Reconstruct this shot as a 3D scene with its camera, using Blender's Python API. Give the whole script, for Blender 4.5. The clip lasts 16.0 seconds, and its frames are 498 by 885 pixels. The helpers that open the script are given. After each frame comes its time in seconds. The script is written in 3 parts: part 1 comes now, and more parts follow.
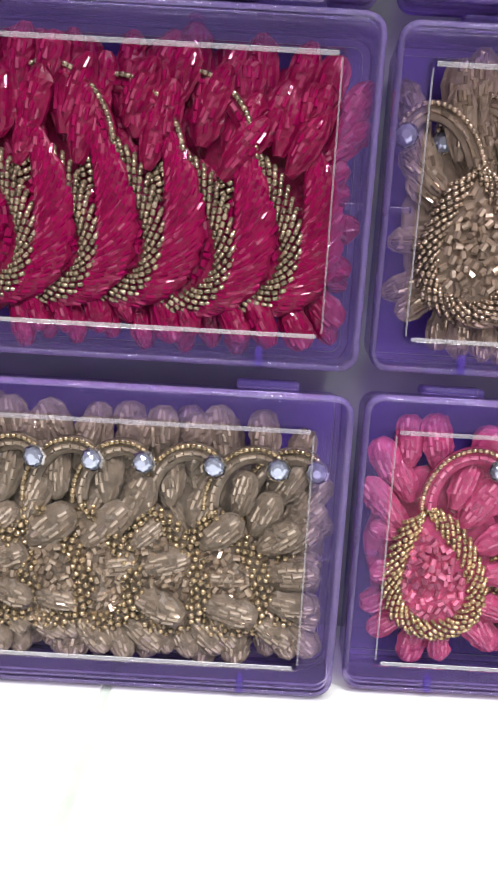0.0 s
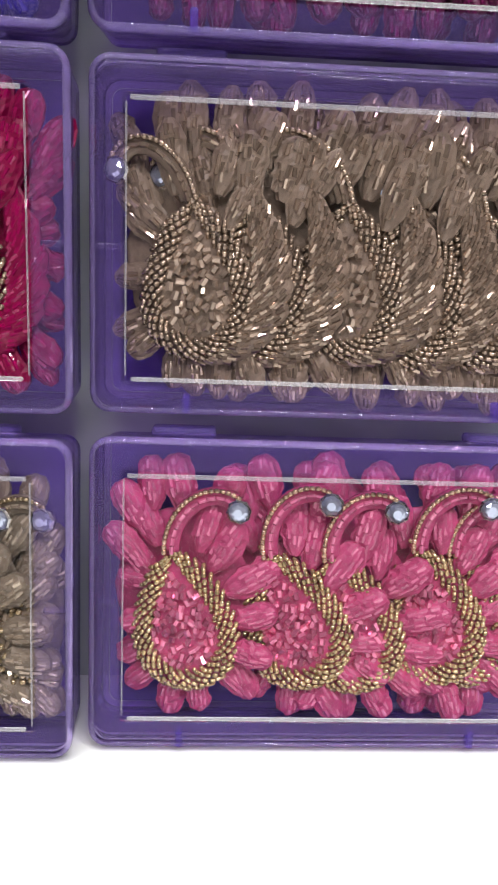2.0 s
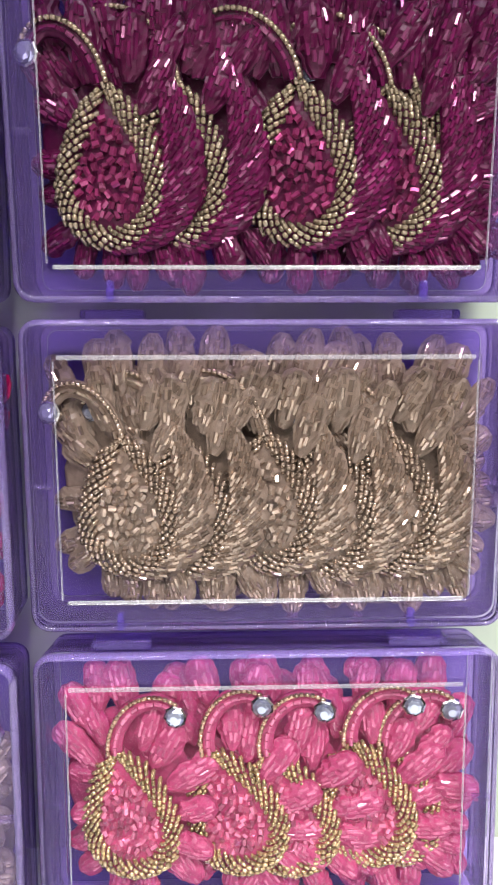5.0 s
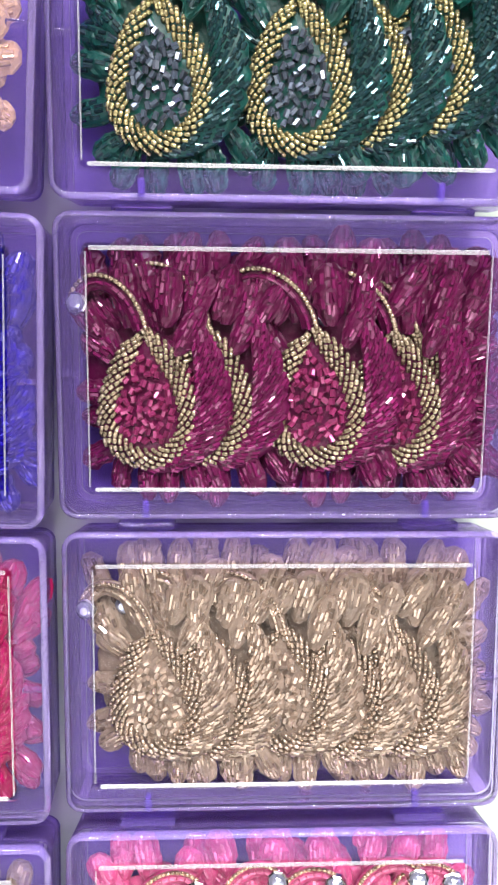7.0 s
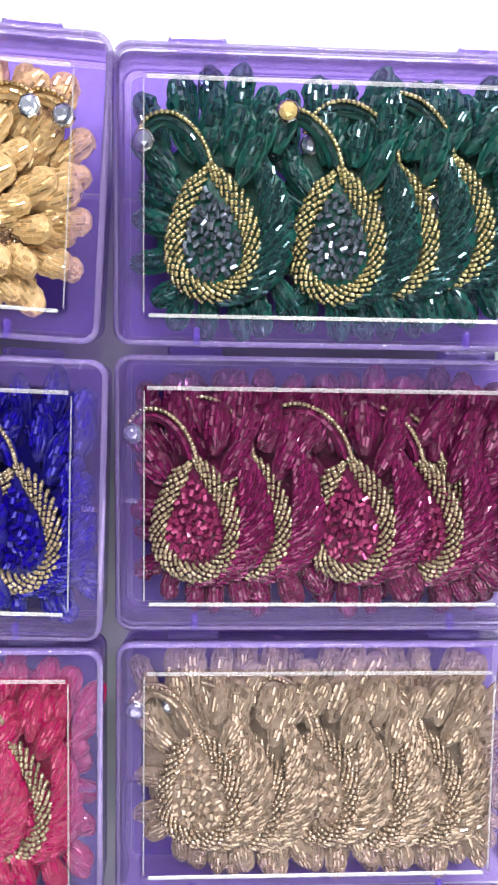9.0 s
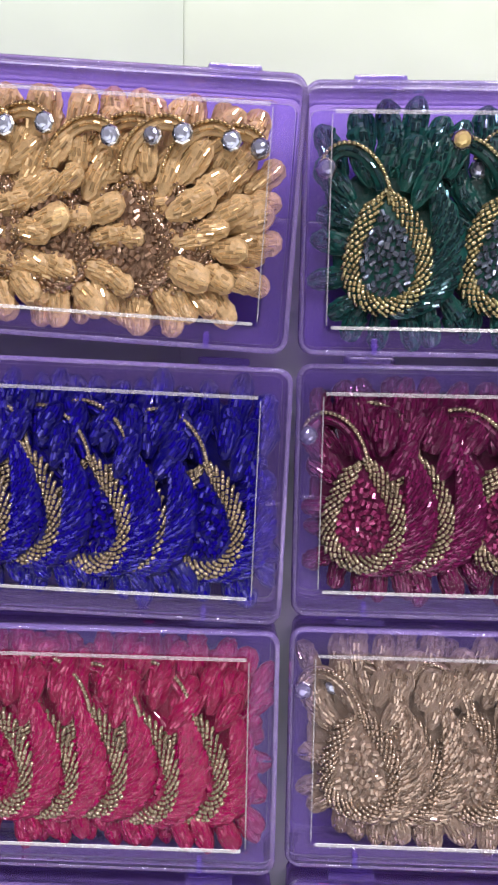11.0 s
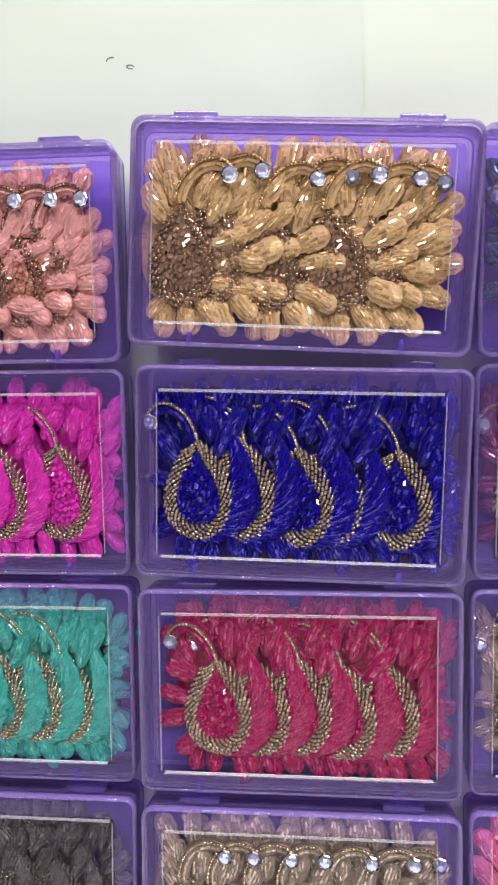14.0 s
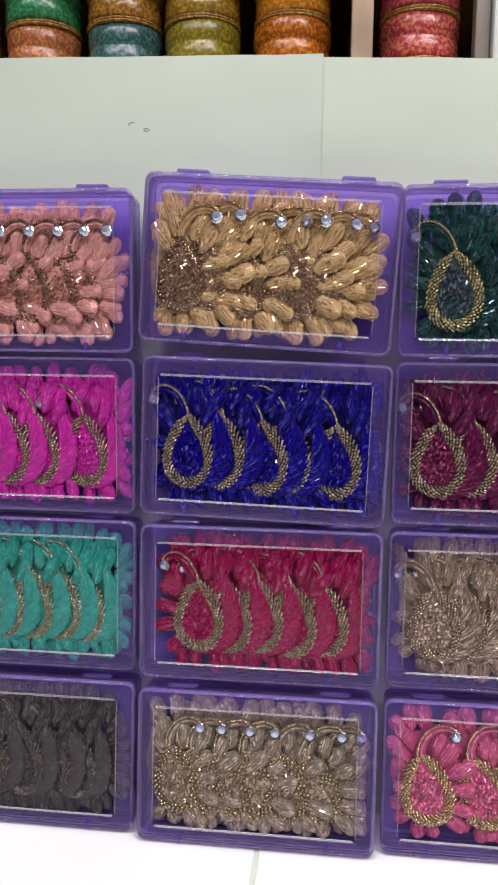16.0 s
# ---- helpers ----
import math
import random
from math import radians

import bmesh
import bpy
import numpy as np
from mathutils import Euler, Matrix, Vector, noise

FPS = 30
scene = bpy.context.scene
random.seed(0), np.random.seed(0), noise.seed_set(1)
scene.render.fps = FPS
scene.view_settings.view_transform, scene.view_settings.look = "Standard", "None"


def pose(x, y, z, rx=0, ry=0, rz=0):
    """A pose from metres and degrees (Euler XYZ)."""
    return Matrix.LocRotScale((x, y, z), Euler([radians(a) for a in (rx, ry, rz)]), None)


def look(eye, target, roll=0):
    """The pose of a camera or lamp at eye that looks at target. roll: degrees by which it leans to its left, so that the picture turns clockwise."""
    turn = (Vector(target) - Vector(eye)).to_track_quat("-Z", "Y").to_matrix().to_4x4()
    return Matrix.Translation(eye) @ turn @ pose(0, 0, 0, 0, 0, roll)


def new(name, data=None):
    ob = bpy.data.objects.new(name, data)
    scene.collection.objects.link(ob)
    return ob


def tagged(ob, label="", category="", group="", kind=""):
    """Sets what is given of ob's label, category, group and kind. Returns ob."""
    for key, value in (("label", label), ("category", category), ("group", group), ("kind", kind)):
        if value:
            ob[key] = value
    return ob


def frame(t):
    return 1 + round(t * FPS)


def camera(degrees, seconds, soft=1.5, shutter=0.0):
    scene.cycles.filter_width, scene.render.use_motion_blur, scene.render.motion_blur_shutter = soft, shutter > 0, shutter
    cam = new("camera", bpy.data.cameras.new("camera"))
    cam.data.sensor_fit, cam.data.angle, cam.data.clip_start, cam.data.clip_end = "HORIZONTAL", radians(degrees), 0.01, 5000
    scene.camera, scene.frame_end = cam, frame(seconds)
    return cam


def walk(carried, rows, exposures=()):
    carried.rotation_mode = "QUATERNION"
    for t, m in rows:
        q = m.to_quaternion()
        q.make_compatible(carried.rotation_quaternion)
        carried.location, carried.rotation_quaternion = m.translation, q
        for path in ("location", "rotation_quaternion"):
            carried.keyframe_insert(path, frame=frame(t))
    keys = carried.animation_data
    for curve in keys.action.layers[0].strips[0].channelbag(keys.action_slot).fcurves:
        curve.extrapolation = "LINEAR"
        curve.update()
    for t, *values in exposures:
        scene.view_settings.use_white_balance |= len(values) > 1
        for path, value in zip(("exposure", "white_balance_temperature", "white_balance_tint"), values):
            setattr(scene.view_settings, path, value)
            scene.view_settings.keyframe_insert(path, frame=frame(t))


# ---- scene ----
cam = camera(37.0, 16.0, soft=2.0)
PATH = [
    (0, (-0.003, -0.026, 0.15), (-0.002, 1.899, -0.39), 3.3),
    (0.5, (0.016, -0.024, 0.148), (0.05, 1.909, -0.366), 3.5),
    (1, (0.042, -0.021, 0.151), (0.078, 1.914, -0.352), 3.5),
    (1.5, (0.064, -0.016, 0.152), (0.132, 1.924, -0.329), 2.7),
    (2, (0.068, -0.016, 0.156), (0.175, 1.925, -0.313), 2.3),
    (2.5, (0.076, -0.014, 0.162), (0.183, 1.927, -0.307), 1.9),
    (3, (0.075, -0.014, 0.17), (0.188, 1.928, -0.294), 1.9),
    (3.2, (0.081, -0.014, 0.176), (0.202, 1.926, -0.293), 1.7),
    (5.3, (0.095, -0.025, 0.227), (0.153, 1.937, -0.157), -0.1),
    (5.5, (0.092, -0.028, 0.233), (0.159, 1.936, -0.139), -0.1),
    (6, (0.09, -0.031, 0.248), (0.156, 1.938, -0.098), -0.2),
    (6.5, (0.091, -0.034, 0.262), (0.161, 1.94, -0.052), -0.0),
    (7, (0.085, -0.037, 0.276), (0.166, 1.941, -0.01), 0.5),
    (7.5, (0.081, -0.042, 0.29), (0.175, 1.937, 0.019), 0.9),
    (8, (0.08, -0.044, 0.305), (0.18, 1.936, 0.044), 1.0),
    (8.2, (0.079, -0.047, 0.311), (0.181, 1.935, 0.062), 1.0),
    (10.3, (0.04, -0.064, 0.315), (0.072, 1.923, 0.091), 0.6),
    (10.5, (0.037, -0.067, 0.315), (0.037, 1.92, 0.09), 0.7),
    (11, (0.023, -0.079, 0.315), (-0.034, 1.908, 0.094), 1.1),
    (11.5, (0.012, -0.084, 0.315), (-0.073, 1.902, 0.095), 1.2),
    (12, (-0.005, -0.088, 0.314), (-0.124, 1.896, 0.089), 1.0),
    (12.5, (-0.022, -0.097, 0.315), (-0.171, 1.885, 0.091), 0.6),
    (13, (-0.032, -0.102, 0.317), (-0.194, 1.879, 0.092), -0.3),
    (13.5, (-0.041, -0.119, 0.318), (-0.21, 1.86, 0.088), -0.8),
    (14, (-0.038, -0.135, 0.32), (-0.22, 1.842, 0.084), -0.9),
    (14.5, (-0.034, -0.16, 0.325), (-0.223, 1.816, 0.085), -0.5),
    (15, (-0.021, -0.198, 0.331), (-0.219, 1.779, 0.1), -0.4),
    (15.5, (-0.012, -0.232, 0.329), (-0.229, 1.741, 0.084), 0.2),
    (16, (-0.005, -0.249, 0.321), (-0.223, 1.723, 0.07), 0.7),
]

EXPOSURES = [(t, e, 6500, w) for t, e, w in ((0.0, 0.36, 15), (1.0, 0.22, 14), (3.2, 0.2, 14), (5.3, 0.78, 14), (7.0, 1.3, 13), (8.2, 1.36, 8), (10.3, 0.5, 18), (12.5, 0.44, 24), (14.5, 0.35, 23), (16.0, -0.1, 21))]
walk(cam, [(t, look(eye, target, roll)) for t, eye, target, roll in PATH], EXPOSURES)

# ---- world and lamps ----
world = bpy.data.worlds.new("world")
scene.world = world
world.use_nodes = True
world.node_tree.nodes["Background"].inputs[0].default_value = (0.9, 0.95, 1.0, 1)
world.node_tree.nodes["Background"].inputs[1].default_value = 0.02


def tube_lamp(x, y, z, power):
    data = bpy.data.lights.new("ceiling_light", "AREA")
    data.shape, data.size, data.size_y, data.energy = "RECTANGLE", 1.2, 0.22, power
    data.color = (1.0, 0.99, 0.98)
    ob = new("ceiling_light", data)
    ob.matrix_world = pose(x, y, z)
    return ob


tube_lamp(0.15, -0.40, 1.66, 21)
tube_lamp(-0.85, -0.90, 1.66, 15)
tube_lamp(0.85, -1.10, 1.66, 34)
tube_lamp(-0.10, -1.80, 1.66, 18)


# ---- materials ----
def node_material(name):
    m = bpy.data.materials.new(name)
    m.use_nodes = True
    nt = m.node_tree
    return m, nt, nt.nodes["Principled BSDF"], nt.nodes["Material Output"]


def mottled(nt, color, spread, scale, detail=4.0, source="Object"):
    """Colour varied by noise between a darker and a lighter shade."""
    tc = nt.nodes.new("ShaderNodeTexCoord")
    nz = nt.nodes.new("ShaderNodeTexNoise")
    nz.inputs["Scale"].default_value, nz.inputs["Detail"].default_value = scale, detail
    nt.links.new(tc.outputs[source], nz.inputs["Vector"])
    ramp = nt.nodes.new("ShaderNodeValToRGB")
    ramp.color_ramp.elements[0].position, ramp.color_ramp.elements[1].position = 0.3, 0.7
    ramp.color_ramp.elements[0].color = (*[c * (1 - spread) for c in color], 1)
    ramp.color_ramp.elements[1].color = (*[min(1, c * (1 + spread)) for c in color], 1)
    nt.links.new(nz.outputs["Fac"], ramp.inputs["Fac"])
    return tc, nz, ramp


def bump(nt, bsdf, height, strength, distance):
    b = nt.nodes.new("ShaderNodeBump")
    b.inputs["Strength"].default_value, b.inputs["Distance"].default_value = strength, distance
    nt.links.new(height, b.inputs["Height"])
    nt.links.new(b.outputs["Normal"], bsdf.inputs["Normal"])


def paint(name, color, rough=0.5, spread=0.06, scale=12.0, relief=0.1, distance=0.002):
    m, nt, bsdf, out = node_material(name)
    tc, nz, ramp = mottled(nt, color, spread, scale)
    nt.links.new(ramp.outputs["Color"], bsdf.inputs["Base Color"])
    bsdf.inputs["Roughness"].default_value = rough
    bump(nt, bsdf, nz.outputs["Fac"], relief, distance)
    return m


def fabric(name, color, sheen=0.02):
    """Fine net over padding: weave bump, soft sheen, cloudy colour, some light passing through."""
    m, nt, bsdf, out = node_material(name)
    tc, nz, ramp = mottled(nt, color, 0.25, 260.0)
    nt.links.new(ramp.outputs["Color"], bsdf.inputs["Base Color"])
    vor = nt.nodes.new("ShaderNodeTexVoronoi")
    vor.inputs["Scale"].default_value = 700.0
    nt.links.new(tc.outputs["Object"], vor.inputs["Vector"])
    bump(nt, bsdf, vor.outputs["Distance"], 0.45, 0.0004)
    bsdf.inputs["Roughness"].default_value = 0.38
    bsdf.inputs["Sheen Weight"].default_value = sheen
    bsdf.inputs["Sheen Tint"].default_value = (*[min(1, c * 1.6 + 0.01) for c in color], 1)
    bsdf.inputs["Coat Weight"].default_value = 0.12
    bsdf.inputs["Specular IOR Level"].default_value = 0.3
    bsdf.inputs["Coat Roughness"].default_value = 0.18
    thin, mix = nt.nodes.new("ShaderNodeBsdfTranslucent"), nt.nodes.new("ShaderNodeMixShader")
    nt.links.new(ramp.outputs["Color"], thin.inputs["Color"])
    mix.inputs[0].default_value = 0.15
    nt.links.new(bsdf.outputs[0], mix.inputs[1])
    nt.links.new(thin.outputs[0], mix.inputs[2])
    nt.links.new(mix.outputs[0], out.inputs["Surface"])
    return m


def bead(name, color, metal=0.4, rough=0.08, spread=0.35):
    """Glass beads, each a little lighter or darker than the next, the palest whitened as painted sparkle."""
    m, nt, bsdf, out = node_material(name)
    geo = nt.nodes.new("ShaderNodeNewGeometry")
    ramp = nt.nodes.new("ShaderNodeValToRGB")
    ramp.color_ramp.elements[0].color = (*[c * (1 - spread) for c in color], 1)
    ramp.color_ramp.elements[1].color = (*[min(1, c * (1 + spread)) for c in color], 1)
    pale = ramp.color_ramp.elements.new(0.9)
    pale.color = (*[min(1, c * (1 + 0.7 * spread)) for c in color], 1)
    # top tenth runs towards white, sparkle put into the base colour
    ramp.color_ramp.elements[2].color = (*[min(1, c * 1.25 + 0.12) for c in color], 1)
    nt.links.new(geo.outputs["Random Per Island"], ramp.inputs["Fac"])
    nt.links.new(ramp.outputs["Color"], bsdf.inputs["Base Color"])
    bsdf.inputs["Metallic"].default_value = metal
    bsdf.inputs["Roughness"].default_value = rough
    bsdf.inputs["Specular IOR Level"].default_value = 0.35
    bsdf.inputs["Coat Weight"].default_value = 0.45
    bsdf.inputs["Coat Roughness"].default_value = 0.05
    return m


def plastic(name, tint, color, solid, rough, glow=0.3, ior=1.4):
    """Thin moulded plastic: part clear and tinted, part milky, with a gloss on top."""
    m, nt, bsdf, out = node_material(name)
    tc, nz, ramp = mottled(nt, color, 0.08, 30.0)
    nt.nodes.remove(bsdf)
    body, milky = nt.nodes.new("ShaderNodeBsdfDiffuse"), nt.nodes.new("ShaderNodeBsdfTranslucent")
    nt.links.new(ramp.outputs["Color"], body.inputs["Color"])
    nt.links.new(ramp.outputs["Color"], milky.inputs["Color"])
    clear, gloss = nt.nodes.new("ShaderNodeBsdfTransparent"), nt.nodes.new("ShaderNodeBsdfGlossy")
    clear.inputs["Color"].default_value = (*tint, 1)
    gloss.inputs["Roughness"].default_value = rough
    bump(nt, gloss, nz.outputs["Fac"], 0.08, 0.001)
    fr = nt.nodes.new("ShaderNodeFresnel")
    fr.inputs["IOR"].default_value = ior
    a, b, c = (nt.nodes.new("ShaderNodeMixShader") for _ in range(3))
    a.inputs[0].default_value, b.inputs[0].default_value = glow, solid
    nt.links.new(body.outputs[0], a.inputs[1])
    nt.links.new(milky.outputs[0], a.inputs[2])
    nt.links.new(clear.outputs[0], b.inputs[1])
    nt.links.new(a.outputs[0], b.inputs[2])
    nt.links.new(fr.outputs[0], c.inputs[0])
    nt.links.new(b.outputs[0], c.inputs[1])
    nt.links.new(gloss.outputs[0], c.inputs[2])
    nt.links.new(c.outputs[0], out.inputs["Surface"])
    return m


def clear_plastic(name):
    """Clear moulded sheet: see-through, with a gloss that grows at the rim."""
    m, nt, bsdf, out = node_material(name)
    clear, gloss = nt.nodes.new("ShaderNodeBsdfTransparent"), nt.nodes.new("ShaderNodeBsdfGlossy")
    clear.inputs["Color"].default_value = (0.985, 0.98, 0.99, 1)
    gloss.inputs["Roughness"].default_value = 0.07
    fr, mix = nt.nodes.new("ShaderNodeFresnel"), nt.nodes.new("ShaderNodeMixShader")
    fr.inputs["IOR"].default_value = 1.17
    nt.links.new(fr.outputs[0], mix.inputs[0])
    nt.links.new(clear.outputs[0], mix.inputs[1])
    nt.links.new(gloss.outputs[0], mix.inputs[2])
    nt.links.new(mix.outputs[0], out.inputs["Surface"])
    return m


VIOLET_LID = plastic("violet_lid_plastic", (0.965, 0.935, 1.0), (0.50, 0.37, 1.0), 0.05, 0.09, 0.35, 1.22)
VIOLET_TRAY = plastic("violet_tray_plastic", (0.80, 0.66, 1.0), (0.46, 0.29, 1.0), 0.16, 0.12, 0.6, 1.2)
VIOLET_BACK = plastic("violet_back_plastic", (0.74, 0.60, 1.0), (0.46, 0.30, 1.0), 0.30, 0.16, 0.6, 1.1)
VIOLET_DEEP = plastic("deep_violet_plastic", (0.70, 0.60, 1.0), (0.34, 0.20, 1.0), 0.30, 0.12, 0.6)
# paler, denser violet paints the highlight along the lid's rounded edge
VIOLET_RIM_HIGHLIGHT = plastic("violet_rim_highlight_plastic", (0.90, 0.84, 1.0), (0.58, 0.46, 1.0), 0.22, 0.08, 0.5, 1.4)
VIOLET_HINGE = plastic("violet_hinge_plastic", (0.82, 0.72, 1.0), (0.40, 0.27, 1.0), 0.22, 0.12, 0.6)
# milky white in the clear ledges paints the highlight lines round the window
LEDGE_HIGHLIGHT = plastic("ledge_highlight_plastic", (0.95, 0.95, 0.98), (0.95, 0.95, 1.0), 0.22, 0.10, 0.2)
UPPER_LEDGE_HIGHLIGHT = plastic("upper_ledge_highlight_plastic", (0.97, 0.96, 0.99), (0.90, 0.88, 1.0), 0.22, 0.3, 0.4)
CLEAR = clear_plastic("clear_plastic")
PAPER = paint("white_paper", (0.405, 0.475, 0.39), 0.55, 0.05, 5.0, 0.6, 0.01)
PAPER_BRIGHT = paint("bright_white_paper", (0.43, 0.50, 0.40), 0.5, 0.05, 5.0, 0.6, 0.01)
TABLE = paint("white_laminate", (0.74, 0.77, 0.74), 0.35, 0.03, 6.0, 0.05, 0.001)
SEAM = paint("seam_filler", (0.50, 0.58, 0.50), 0.6, 0.15, 60.0)
PENCIL = paint("pencil", (0.12, 0.12, 0.12), 0.7, 0.3, 300.0)
WALL = paint("wall_paint", (0.10, 0.09, 0.08), 0.8, 0.25, 3.0)
CEILING = paint("ceiling_paint", (0.32, 0.32, 0.30), 0.8, 0.05, 3.0)
FLOOR = paint("floor_tile", (0.35, 0.32, 0.28), 0.4, 0.15, 4.0)
WOOD = paint("shelf_wood", (0.22, 0.13, 0.06), 0.5, 0.35, 25.0, 0.3)
# near-black brown: the shade behind the spools is put into this colour
SHELF_SHADE = paint("shelf_back_shade", (0.03, 0.022, 0.016), 0.7, 0.3, 20.0)
STEEL = paint("white_metal", (0.55, 0.60, 0.58), 0.35, 0.08, 20.0)
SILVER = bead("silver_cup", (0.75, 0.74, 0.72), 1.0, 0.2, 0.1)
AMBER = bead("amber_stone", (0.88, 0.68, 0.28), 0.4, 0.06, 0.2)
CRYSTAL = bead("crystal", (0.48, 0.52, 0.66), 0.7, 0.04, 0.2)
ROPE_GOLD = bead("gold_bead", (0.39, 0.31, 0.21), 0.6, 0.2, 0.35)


# ---- mesh helpers ----
def mesh_of(name, verts, faces, smooth=False):
    me = bpy.data.meshes.new(name)
    me.from_pydata([tuple(v) for v in verts], [], [tuple(f) for f in faces])
    if smooth:
        me.polygons.foreach_set("use_smooth", [True] * len(me.polygons))
    me.materials.append(None)
    me.update()
    return me


def fix_normals(me):
    bm = bmesh.new()
    bm.from_mesh(me)
    bmesh.ops.recalc_face_normals(bm, faces=bm.faces)
    bm.to_mesh(me)
    bm.free()
    return me


def part(name, me, material, parent=None, label="", m=None):
    """One mesh object under a thing or a part, with a material of its own."""
    ob = new(name, me)
    ob.parent = parent
    if m is not None:
        ob.matrix_basis = m
    ob.material_slots[0].link = "OBJECT"
    ob.material_slots[0].material = material
    if label:
        tagged(ob, label)
    return ob


def thing(name, m, label, category, group="", kind=""):
    ob = new(name)
    ob.empty_display_size = 0.01
    ob.matrix_basis = m
    return tagged(ob, label, category, group, kind)


def box_mesh(name, x0, x1, y0, y1, z0, z1, bevel=0.0):
    bm = bmesh.new()
    bmesh.ops.create_cube(bm, size=1)
    for v in bm.verts:
        v.co = ((x0, x1)[v.co.x > 0], (y0, y1)[v.co.y > 0], (z0, z1)[v.co.z > 0])
    if bevel:
        bmesh.ops.bevel(bm, geom=bm.edges[:], offset=bevel, segments=2, affect="EDGES", profile=0.5)
    me = bpy.data.meshes.new(name)
    bm.to_mesh(me)
    bm.free()
    me.materials.append(None)
    return me


def structure(name, dims, material, label, category, bevel=0.0):
    return tagged(part(name, box_mesh(name, *dims, bevel), material), label, category, kind="structure")


def rounded(x0, x1, z0, z1, r, y, n=5):
    """A loop round a rectangle with rounded corners, at depth y."""
    out = []
    for cx, cz, a0 in ((x1 - r, z1 - r, 0), (x0 + r, z1 - r, 90), (x0 + r, z0 + r, 180), (x1 - r, z0 + r, 270)):
        for i in range(n + 1):
            a = radians(a0 + 90 * i / n)
            out.append((cx + r * math.cos(a), y, cz + r * math.sin(a)))
    return out


def loft(name, loops, ring=False, cap_first=False, cap_last=False, smooth=False):
    n = len(loops[0])
    verts = [p for l in loops for p in l]
    faces = []
    k = len(loops)
    for j in range(k if ring else k - 1):
        a, b = j * n, ((j + 1) % k) * n
        faces += [(a + i, a + (i + 1) % n, b + (i + 1) % n, b + i) for i in range(n)]
    if cap_first:
        faces.append(tuple(range(n)))
    if cap_last:
        faces.append(tuple((k - 1) * n + i for i in range(n)))
    return fix_normals(mesh_of(name, verts, faces, smooth))


def bead_mesh(name, P, D, L, R, barrel=True, N=None):
    """Many beads: centres P, directions D, lengths L and radii R."""
    P, D = np.array(P, float), np.array(D, float)
    n = len(P)
    D /= np.linalg.norm(D, axis=1)[:, None]
    up = np.tile((0.0, -1.0, 0.0), (n, 1)) if N is None else np.array(N, float)
    S = np.cross(up, D)
    S /= np.linalg.norm(S, axis=1)[:, None]
    U = np.cross(D, S)
    roll = np.random.RandomState(n).normal(0, 0.0 if barrel else 0.25, n)[:, None]
    S, U = S * np.cos(roll) + U * np.sin(roll), U * np.cos(roll) - S * np.sin(roll)
    L, R = np.broadcast_to(L, n), np.broadcast_to(R, n)
    rings, sides = ([(-0.5, 0.72), (-0.26, 1), (0.26, 1), (0.5, 0.72)], 6) if barrel else ([(-0.5, 0.97), (0.5, 0.97)], 6)
    tv = [(a, r * math.cos(2 * math.pi * i / sides), r * math.sin(2 * math.pi * i / sides)) for a, r in rings for i in range(sides)]
    tf = []
    for j in range(len(rings) - 1):
        tf += [(j * sides + i, j * sides + (i + 1) % sides, (j + 1) * sides + (i + 1) % sides, (j + 1) * sides + i) for i in range(sides)]
    tf.append(tuple(range(sides))[::-1])
    tf.append(tuple((len(rings) - 1) * sides + i for i in range(sides)))
    T = np.array(tv)
    V = (P[:, None, :] + T[None, :, 0, None] * (D * L[:, None])[:, None, :] + T[None, :, 1, None] * (S * R[:, None])[:, None, :]
         + T[None, :, 2, None] * (U * R[:, None])[:, None, :]).reshape(-1, 3)
    faces = [tuple(k * len(tv) + i for i in f) for k in range(n) for f in tf]
    return mesh_of(name, V.tolist(), faces, barrel)


def pad_mesh(name, outline, height, back=0.0006):
    """A stuffed pad with a rounded front over a flat outline of (x, z)."""
    O = np.array(outline)
    c = O.mean(axis=0)
    n = len(O)
    verts = [(x, back, z) for x, z in O]
    for r, h in ((1.0, 0.0), (0.93, 0.42), (0.78, 0.72), (0.5, 0.93), (0.22, 1.0)):
        verts += [(c[0] + r * (x - c[0]), -height * h, c[1] + r * (z - c[1])) for x, z in O]
    verts.append((c[0], -height, c[1]))
    faces = [tuple(range(n))[::-1]]
    for j in range(5):
        a, b = j * n, (j + 1) * n
        faces += [(a + i, a + (i + 1) % n, b + (i + 1) % n, b + i) for i in range(n)]
    faces += [(5 * n + i, 5 * n + (i + 1) % n, 6 * n) for i in range(n)]
    return fix_normals(mesh_of(name, verts, faces, True))


def bezier(p, t):
    t = np.asarray(t)[:, None]
    p = [np.array(q, float) for q in p]
    return (1 - t) ** 3 * p[0] + 3 * t * (1 - t) ** 2 * p[1] + 3 * t * t * (1 - t) * p[2] + t ** 3 * p[3]


def even(curve, step):
    """Points at an even step along a polyline, with the tangents."""
    d = np.r_[0, np.cumsum(np.linalg.norm(np.diff(curve, axis=0), axis=1))]
    s = np.arange(step / 2, d[-1], step)
    pts = np.stack([np.interp(s, d, curve[:, k]) for k in range(curve.shape[1])], 1)
    tan = np.stack([np.interp(s + 4e-4, d, curve[:, k]) - np.interp(s - 4e-4, d, curve[:, k]) for k in range(curve.shape[1])], 1)
    return pts, tan / np.maximum(np.linalg.norm(tan, axis=1)[:, None], 1e-9)


